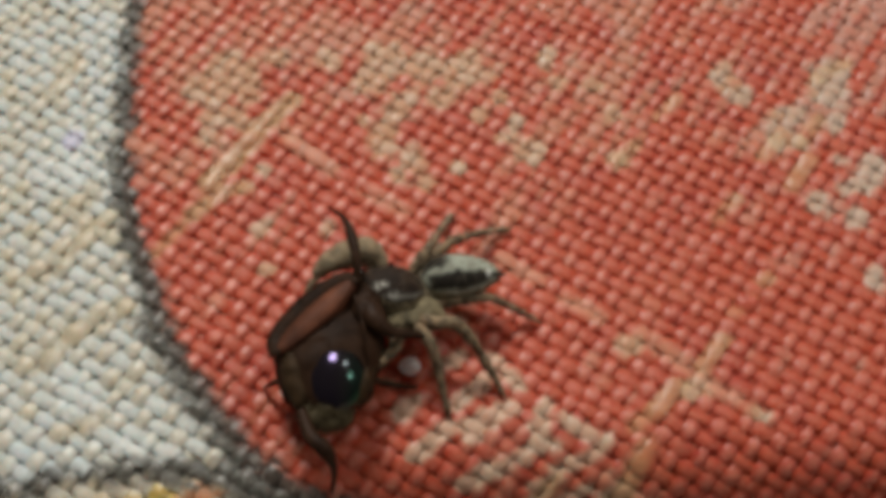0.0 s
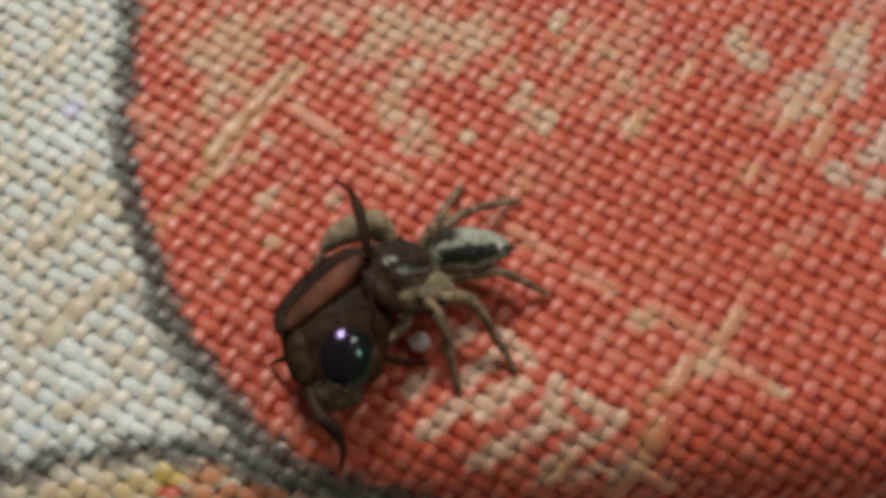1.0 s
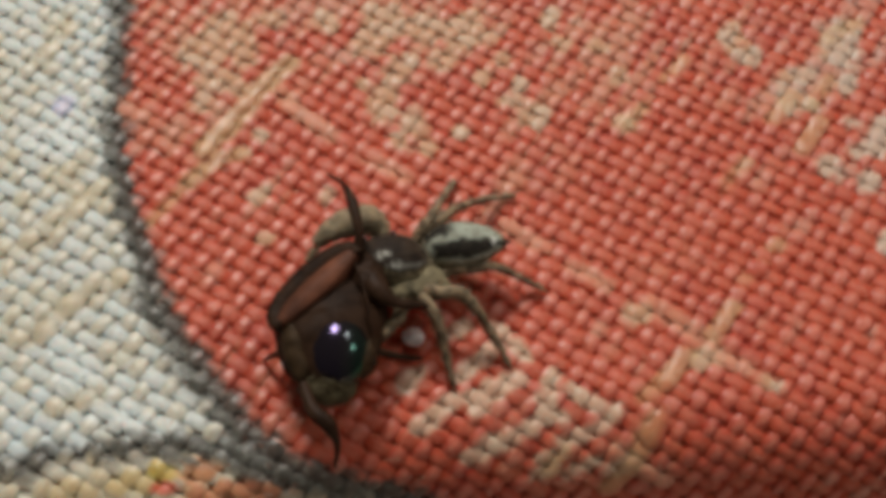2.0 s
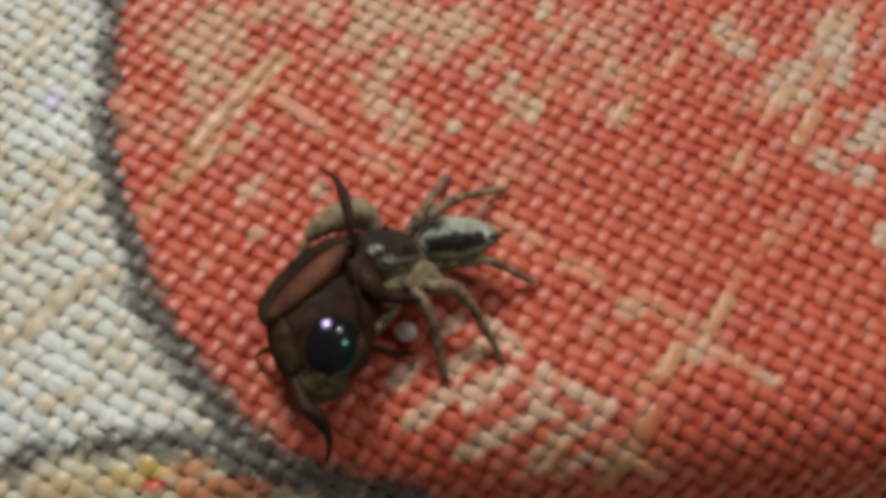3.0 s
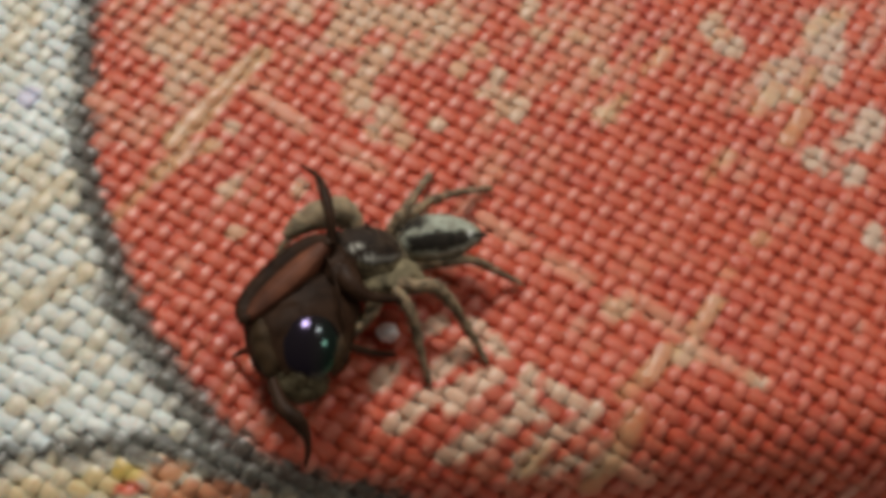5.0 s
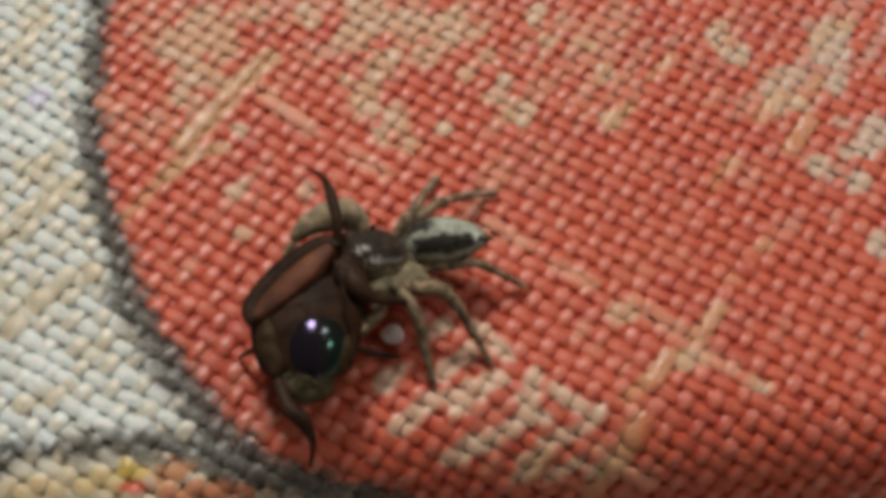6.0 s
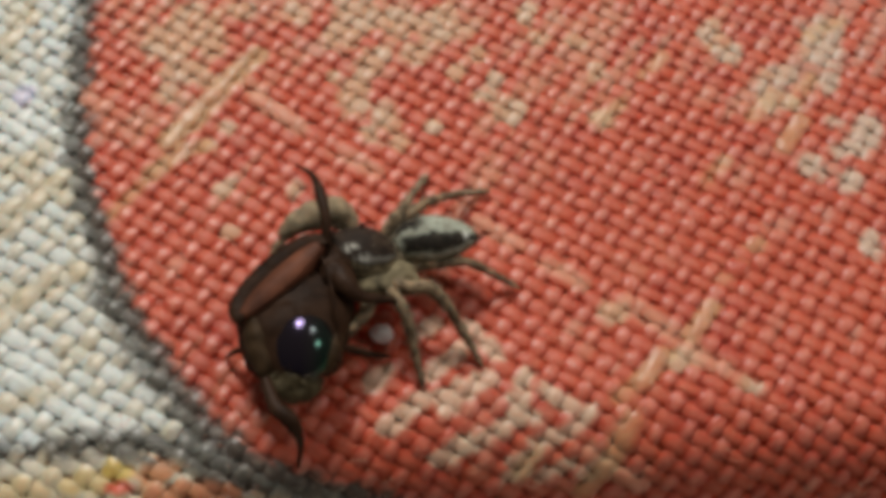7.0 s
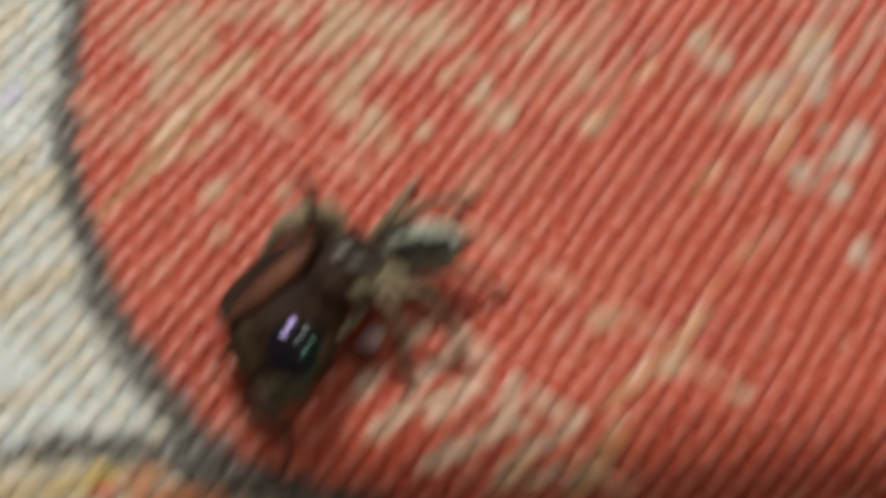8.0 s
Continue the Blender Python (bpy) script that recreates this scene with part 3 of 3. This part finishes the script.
def abdomen_marks(s, angle, q):
    """A broad pale back, one heavy black band along the lower side, a short one at the front of the upper side."""
    rough = 8 * noise.noise(q * 2.4) + 5 * noise.noise(q * 6.0)
    a = angle + 11 + rough
    pale, dark = (0.40, 0.43, 0.35), (0.016, 0.013, 0.009)
    flank = mix3((0.30, 0.26, 0.17), (0.12, 0.10, 0.06), step(noise.noise(q * 3.0), -0.2, 0.4))
    c = mix3(pale, flank, step(abs(a), 72, 96))
    c = mix3(c, (0.20, 0.19, 0.14), 0.7 * step(noise.noise(q * 5.0), 0.05, 0.4))
    taper = 1 - step(s, 0.55, 0.95)
    heavy = step(a, 16, 24) * (1 - step(a, 46 + 18 * taper, 54 + 20 * taper)) * step(s, 0.12, 0.20)
    front = (1 - step(a, 0, 9)) * step(a, -80, -66) * step(s, 0.04, 0.10) * (1 - step(s, 0.32, 0.45))
    rim = (1 - step(a, -46, -32)) * step(a, -80, -66) * step(s, 0.3, 0.4) * (1 - step(s, 0.72, 0.82))
    c = mix3(c, dark, max(heavy, front, 0.7 * rim))
    # bright highlight near the tail, put into the colour
    c = mix3(c, (0.80, 0.82, 0.76), step(s, 0.74, 0.76) * (1 - step(s, 0.80, 0.82)) * step(a, 6, 14) * (1 - step(a, 34, 44)))
    return mix3(c, (0.03, 0.022, 0.015), step(s, 0.90, 0.96))


def carapace_marks(s, angle, q):
    """Dark brown, with two short whitish dashes by the head and a fine beige line behind the outer one."""
    rough = 6 * noise.noise(q * 2.6) + 5 * noise.noise(q * 7.0)
    a = angle + rough
    dark, pale, flank = (0.022, 0.013, 0.008), (0.58, 0.57, 0.50), (0.27, 0.22, 0.13)
    dark = mix3(dark, (0.040, 0.024, 0.014), step(noise.noise(q * 2.0), 0.0, 0.4))
    c = mix3(dark, flank, step(a, 42, 58) if angle > 0 else step(-a, 76, 92))
    c = mix3(c, (0.10, 0.08, 0.045), step(noise.noise(q * 4.0), 0.0, 0.4) * step(a, 42, 58))
    dash = (1 - step(abs(a - 12 - 60 * (0.38 - s)), 2, 6)) * step(s, 0.29, 0.33) * (1 - step(s, 0.40, 0.46))
    outer = (1 - step(abs(a - 34), 2, 6)) * step(s, 0.40, 0.44) * (1 - step(s, 0.49, 0.54))
    line = 0.3 * (1 - step(abs(a - 38), 2, 6)) * step(s, 0.44, 0.50) * (1 - step(s, 0.78, 0.9))
    return mix3(c, pale, max(dash, outer, line))


def leg_marks(s, angle, q):
    c = mix3((0.25, 0.175, 0.10), (0.42, 0.31, 0.195), 0.5 + 0.5 * noise.noise(q * 1.9))
    ring = 0.5 + 0.5 * math.cos(s * 2 * math.pi * 4.5)
    c = mix3(c, (0.14, 0.095, 0.055), 0.5 * step(ring + 0.4 * noise.noise(q * 3.0), 0.72, 0.95))
    return mix3(c, (0.09, 0.065, 0.04), 0.85 * step(noise.noise(q * 2.6) + 0.4 * noise.noise(q * 6.0), 0.05, 0.3))


def pale_leg_marks(s, angle, q):
    return mix3(leg_marks(s, angle, q), (0.38, 0.31, 0.20), 0.5)


def hairs(rows, count, length, parent, seed, mat=HAIR, r=0.015):
    """Short bristles over a body given by loft rows, as one piece."""
    rng = random.Random(seed)
    run = spline(rows, 8)
    along = np.gradient(run[:, :3], axis=0)
    bm = bmesh.new()
    for _ in range(count):
        k = rng.randrange(2, len(run) - 2)
        x, y, z, w, h = run[k]
        t = Vector(along[k]).normalized()
        side = t.cross(Vector((0, 0, 1))).normalized()
        up = side.cross(t)
        a = rng.uniform(-2.4, 2.4)
        out = side * math.sin(a) + up * math.cos(a)
        root = Vector((x, y, z)) + side * (w * 0.97 * math.sin(a)) + up * (h * 0.97 * math.cos(a))
        tip = root + (out * rng.uniform(0.5, 1.0) + t * rng.uniform(-0.2, 0.9) + side * rng.uniform(-0.3, 0.3)) * length * rng.uniform(0.6, 1.2)
        foot = [bm.verts.new((root + t * (r * math.cos(b)) + t.cross(out) * (r * math.sin(b))) * MM) for b in (0, 2.1, 4.2)]
        end = bm.verts.new(tip * MM)
        for u in range(3):
            bm.faces.new((foot[u], foot[(u + 1) % 3], end))
    tagged(part("bristles", bm, mat, parent), kind="stuff")


ABDOMEN = [(-2.05, -0.75, 1.75, 0.30, 0.30), (-1.75, -0.66, 1.80, 0.74, 0.68), (-1.0, -0.48, 1.82, 1.02, 0.94), (-0.1, -0.36, 1.80, 1.04, 0.95),
           (0.8, -0.28, 1.80, 0.82, 0.76), (1.45, -0.26, 1.82, 0.46, 0.46), (1.85, -0.26, 1.85, 0.16, 0.17)]
CARAPACE = [(-5.05, -1.05, 1.75, 0.55, 0.50), (-4.85, -1.07, 1.85, 0.95, 0.85), (-4.3, -1.12, 1.95, 1.18, 1.10), (-3.4, -1.14, 1.95, 1.28, 1.15),
            (-2.7, -1.05, 1.85, 1.10, 0.92), (-2.2, -0.92, 1.75, 0.66, 0.58), (-1.98, -0.86, 1.72, 0.30, 0.30)]

ABDOMEN, CARAPACE = lifted(ABDOMEN, SPIDER_LIFT), lifted(CARAPACE, SPIDER_LIFT)


def spider():
    body = tagged(new("jumping_spider"), "brown jumping spider with pale stripes gripping its prey", "spider")
    part("carapace", loft([(x, y - 0.2, z, w * 1.02, h) for x, y, z, w, h in CARAPACE], 8, 40, carapace_marks, 0.03), FUR, body, "dark brown carapace with whitish stripes")
    part("abdomen", loft([(x, y, z, w * 1.10, h * 1.06) for x, y, z, w, h in ABDOMEN], 8, 48, abdomen_marks, 0.02), FUR, body, "pale grey abdomen with two black bands")
    hairs([(x, y, z, w * 1.10, h * 1.06) for x, y, z, w, h in ABDOMEN], 620, 0.20, body, 3, HAIR, 0.02)
    hairs([(x, y - 0.2, z, w * 1.02, h) for x, y, z, w, h in CARAPACE], 300, 0.18, body, 4, HAIR, 0.02)
    part("waist", loft(lifted([(-2.75, -1.35, 1.55, 0.50, 0.45), (-2.15, -1.25, 1.6, 0.62, 0.5), (-1.55, -0.95, 1.6, 0.60, 0.5), (-1.1, -0.75, 1.6, 0.4, 0.4)], SPIDER_LIFT), 6, 14, lambda s, a, q: (0.17, 0.135, 0.085), 0.05), FUR, body)
    part("spinneret", loft(lifted([(1.75, -0.26, 1.84, 0.15, 0.14), (1.95, -0.25, 1.86, 0.11, 0.10), (2.12, -0.24, 1.86, 0.04, 0.04)], SPIDER_LIFT), 4, 8, lambda s, a, q: (0.07, 0.05, 0.035)), LIMB, body)
    legs = {
        "front_upper": [(-4.0, -0.35, 1.5, 0.22, 0.22), (-4.35, 0.55, 2.0, 0.46, 0.40), (-4.95, 0.72, 2.45, 0.58, 0.46), (-5.75, 0.38, 2.7, 0.58, 0.42), (-6.6, -0.15, 2.7, 0.48, 0.36), (-7.4, -0.70, 2.4, 0.16, 0.16)],
        "second_upper": [(-3.7, -0.30, 1.4, 0.20, 0.20), (-4.6, 0.45, 1.8, 0.40, 0.36), (-5.9, 0.10, 2.4, 0.40, 0.36), (-7.0, -0.60, 2.3, 0.18, 0.18), (-7.8, -1.45, 2.0, 0.12, 0.12)],
        "third_upper": [(-2.7, -0.35, 1.4, 0.20, 0.20), (-2.15, 0.35, 2.1, 0.25, 0.26), (-1.75, 1.10, 2.0, 0.20, 0.20), (-1.25, 2.45, 1.1, 0.14, 0.14), (-0.80, 3.50, 0.4, 0.10, 0.10), (-0.45, 4.20, 0.10, 0.07, 0.07)],
        "fourth_upper": [(-2.3, -0.35, 1.4, 0.20, 0.20), (-1.5, 0.70, 1.9, 0.22, 0.22), (-0.55, 1.60, 1.8, 0.19, 0.19), (0.75, 2.60, 0.9, 0.14, 0.14), (1.70, 3.10, 0.35, 0.10, 0.10), (2.65, 3.40, 0.10, 0.07, 0.07)],
        "fourth_lower": [(-2.3, -1.55, 1.4, 0.20, 0.20), (-1.2, -1.75, 1.5, 0.24, 0.24), (0.2, -1.55, 1.6, 0.21, 0.21), (1.5, -1.40, 1.4, 0.18, 0.18), (2.75, -1.62, 0.7, 0.13, 0.13), (4.1, -2.05, 0.10, 0.07, 0.07)],
        "third_lower": [(-2.7, -1.95, 1.4, 0.24, 0.24), (-1.6, -3.00, 2.0, 0.29, 0.29), (-0.40, -3.12, 2.15, 0.28, 0.28), (0.45, -3.75, 1.5, 0.22, 0.22), (1.38, -4.90, 0.7, 0.17, 0.17), (2.2, -6.12, 0.10, 0.08, 0.08)],
        "second_lower": [(-3.0, -2.10, 1.4, 0.24, 0.24), (-2.1, -3.30, 1.8, 0.28, 0.28), (-1.50, -4.20, 1.6, 0.24, 0.24), (-1.05, -5.60, 0.8, 0.18, 0.18), (-0.57, -7.20, 0.10, 0.08, 0.08)],
        "front_lower": [(-3.6, -2.15, 1.4, 0.24, 0.24), (-3.15, -3.60, 1.7, 0.29, 0.29), (-3.60, -4.60, 1.7, 0.24, 0.24), (-4.3, -5.25, 1.6, 0.18, 0.18), (-4.8, -5.6, 1.5, 0.12, 0.12)],
    }
    for n, (key, rows) in enumerate(legs.items()):
        rows = lifted(rows, SPIDER_LIFT)
        leg = part("leg", loft([(x, y, z, w * 1.12, h * 1.08) for x, y, z, w, h in rows], 7, 12, pale_leg_marks if n < 2 else leg_marks, 0.10), LIMB, body, "beige leg with darker rings" if n == 0 else "")
        hairs(rows, 420, 0.27, leg, 20 + n, HAIR, 0.024)
    part("leg_base", ellipsoid((-2.55, -2.72, 2.0), (1.75, 0.98, 0.78), (0, 0, 6), 0.0, 32, 44, 0.22), BEIGE, body, "beige furry bases of the legs")
    hairs([(-3.7, -2.75, 1.95, 0.2, 0.2), (-3.1, -2.75, 1.95, 0.55, 0.6), (-1.9, -2.75, 1.95, 0.55, 0.6), (-1.2, -2.75, 1.95, 0.2, 0.2)], 320, 0.24, body, 5, HAIR, 0.026)
    # palps and jaws at the prey
    for y in (-0.45, -1.75):
        part("pedipalp", loft(lifted([(-4.9, y, 1.5, 0.20, 0.20), (-5.25, y * 0.95, 1.35, 0.22, 0.22), (-5.6, y * 0.98, 1.0, 0.20, 0.20)], SPIDER_LIFT), 5, 10, leg_marks), LIMB, body)
    for y in (-0.85, -1.30):
        part("jaw", loft(lifted([(-4.9, y, 1.35, 0.2, 0.25), (-5.15, y, 1.0, 0.2, 0.22), (-5.25, y, 0.7, 0.1, 0.1)], SPIDER_LIFT), 5, 10, lambda s, a, q: (0.05, 0.03, 0.02)), LIMB, body)
    for x, y, z, r in lifted(((-5.2, -0.82, 2.05, 0.24), (-5.2, -1.30, 2.05, 0.24), (-4.98, -0.42, 2.25, 0.15), (-4.98, -1.72, 2.25, 0.15),
                       (-4.35, -0.25, 2.70, 0.07), (-4.35, -2.0, 2.70, 0.07), (-3.6, -0.30, 2.80, 0.13), (-3.6, -2.0, 2.80, 0.13)), SPIDER_LIFT):
        part("eye", ellipsoid((x, y, z), (r, r, r), rings=8, sides=12), EYE, body)


# ---- the prey ----
PREY_LEGS = {
    "upper": [(-5.20, -1.30, 2.9, 0.17, 0.17), (-5.30, -0.25, 3.4, 0.19, 0.19), (-5.62, 1.06, 3.4, 0.21, 0.18), (-6.10, 2.26, 2.9, 0.10, 0.10), (-6.85, 3.09, 2.3, 0.05, 0.05)],
    "lower": [(-7.75, -7.20, 1.5, 0.18, 0.18), (-7.15, -8.75, 1.8, 0.27, 0.24), (-6.42, -9.45, 1.7, 0.30, 0.24), (-6.02, -10.2, 1.0, 0.13, 0.13), (-6.12, -11.12, 0.10, 0.06, 0.06)],
    "east": [(-4.6, -5.70, 1.4, 0.16, 0.16), (-3.22, -5.86, 0.8, 0.15, 0.15), (-2.16, -5.69, 0.12, 0.07, 0.07)],
    "west": [(-8.2, -5.90, 1.3, 0.15, 0.15), (-9.10, -5.81, 0.8, 0.12, 0.12), (-9.70, -5.85, 0.10, 0.06, 0.06)],
    "front": [(-4.75, -2.20, 2.2, 0.48, 0.40), (-4.25, -3.20, 2.35, 0.46, 0.40), (-3.50, -3.62, 2.1, 0.24, 0.22), (-2.5, -3.55, 1.7, 0.17, 0.16), (-1.65, -3.48, 1.35, 0.07, 0.07)],
}


def prey():
    body = tagged(new("prey_insect"), "dark glossy winged insect caught by the spider", "insect")
    part("thorax", ellipsoid((-6.42, -4.75, 2.15), (2.62, 3.40, 1.60), (0, 0, -14), 0.1, 36, 56, 0.10), SHELL, body, "dark brown rounded body")
    part("abdomen", ellipsoid((-6.06, -6.12, 2.46), (1.62, 1.90, 1.37), (2, 0, 0), 0.0, 28, 44), CUTICLE, body, "glossy black dome with violet and green glints")
    # a long oval flank, faintly dished, in a dark raised border
    long_way = Vector((0.70, 0.70, 0.12)).normalized()
    short_way = Vector((0.70, -0.68, 0.22)).normalized()
    up = long_way.cross(short_way)
    up = up if up.z > 0 else -up
    centre = Vector((-7.09, -3.56, 3.84))
    bm = bmesh.new()
    rings = []
    for r in np.linspace(1, 0, 9)[:-1]:
        ring = []
        for j in range(40):
            a = 2 * math.pi * j / 40
            swell = 1 + 0.06 * math.cos(2 * a + 0.6)
            q = centre + long_way * (2.45 * r * math.cos(a) * swell) + short_way * (0.57 * r * math.sin(a)) + up * (0.22 * (1 - r * r))
            ring.append(bm.verts.new(q * MM))
        rings.append(ring)
    low = [bm.verts.new(v.co - up * 0.9 * MM) for v in rings[0]]
    for a, b in zip([low] + rings, rings):
        for j in range(40):
            bm.faces.new((a[j], a[(j + 1) % 40], b[(j + 1) % 40], b[j]))
    bm.faces.new(rings[-1])
    bm.faces.new(low[::-1])
    bmesh.ops.recalc_face_normals(bm, faces=bm.faces)
    part("flank", bm, RUST, body, "reddish brown oval flank")
    edge = []
    for j in range(13):
        a = math.pi * (0.92 + 1.16 * j / 12)
        q = centre + long_way * (2.5 * math.cos(a)) + short_way * (0.82 * math.sin(a)) + up * 0.02
        edge.append((*(q - up * 0.14), 0.36 + 0.18 * math.sin(math.pi * j / 12), 0.18))
    part("flank_border", loft(edge, 6, 16, None, 0.04), SHELL, body)
    for spot, size, turn in (((-7.98, -6.25, 2.62), (0.66, 1.80, 0.86), 14), ((-4.62, -6.35, 2.25), (0.46, 1.35, 0.85), -16)):
        part("wing_case", ellipsoid(spot, size, (0, 0, turn), 0.0, 20, 32, 0.16), OLIVE, body, "olive brown wing case")
    part("tail", ellipsoid((-6.45, -7.75, 1.95), (1.45, 0.95, 0.90), (0, 0, 6), 0.0, 24, 36, 0.30), TAIL, body, "dull beige tail end")
    part("ridge", loft(lifted([(-5.45, -1.80, 2.6, 0.08, 0.2), (-5.03, -3.0, 2.62, 0.09, 0.2), (-4.70, -4.4, 2.48, 0.09, 0.2), (-4.48, -5.7, 1.8, 0.09, 0.2), (-4.50, -6.6, 1.5, 0.14, 0.2)], PREY_LIFT), 6, 12, None, 0.05), DARKLEG, body)
    part("head", ellipsoid((-4.80, -2.75, 2.75), (0.95, 1.45, 1.05), (0, 0, 12), 0.1, 28, 40, 0.22), DARKLEG, body, "black head at the spider's jaws")
    hairs([(-5.0, -1.6, 2.2, 0.5, 0.6), (-5.8, -2.8, 2.2, 1.9, 1.3), (-6.3, -4.6, 2.2, 2.55, 1.4), (-6.5, -6.6, 2.15, 2.1, 1.3), (-6.5, -8.2, 2.0, 1.1, 0.8), (-6.5, -8.8, 1.9, 0.3, 0.3)], 700, 0.30, body, 41, OLIVE, 0.02)
    hairs([(-7.7, -7.9, 2.0, 0.3, 0.3), (-7.2, -7.9, 2.0, 0.65, 0.8), (-6.0, -7.85, 2.0, 0.7, 0.85), (-5.2, -7.8, 2.0, 0.3, 0.4)], 360, 0.34, body, 42, BEIGE, 0.024)
    made = {}
    for key, rows in PREY_LEGS.items():
        rows = lifted(rows, PREY_LIFT)
        root = Vector(rows[0][:3])
        near = [(x - root.x, y - root.y, z - root.z, w * 1.25, h * 1.2) for x, y, z, w, h in rows]
        leg = part("leg", loft(near, 7, 12, None, 0.01), DARKLEG, body, "thin dark brown leg")
        leg.location = root * MM
        made[key] = leg
    return made


def lint():
    bm = ellipsoid((0, 0, 0), (0.58, 0.46, 0.42), rings=14, sides=20)
    for v in bm.verts:
        v.co *= 1 + 0.16 * noise.noise(v.co * 2600)
    ob = part("lint_ball", bm, LINT, None)
    ob.location = Vector((-2.52, -4.72, 0.46)) * MM
    tagged(ob, "small pale pink ball of lint on the cloth", "lint")


spider()
PREY = prey()
lint()
cloth()


def motions():
    # the caught insect's raised leg gives a slow, slight twitch
    leg = PREY["upper"]
    x, y, z = leg.location
    walk(leg, [(t, pose(x, y, z, 0, 0, turn)) for t, turn in ((0.0, 0.0), (0.5, 0.0), (1.0, 1.1), (1.5, 0.6), (3.0, 0.2), (4.0, 0.0), (4.5, -0.6),
                                                             (6.0, 0.0), (6.5, -0.8), (7.0, -0.7), (7.5, -1.2), (8.0, -1.0))])


motions()
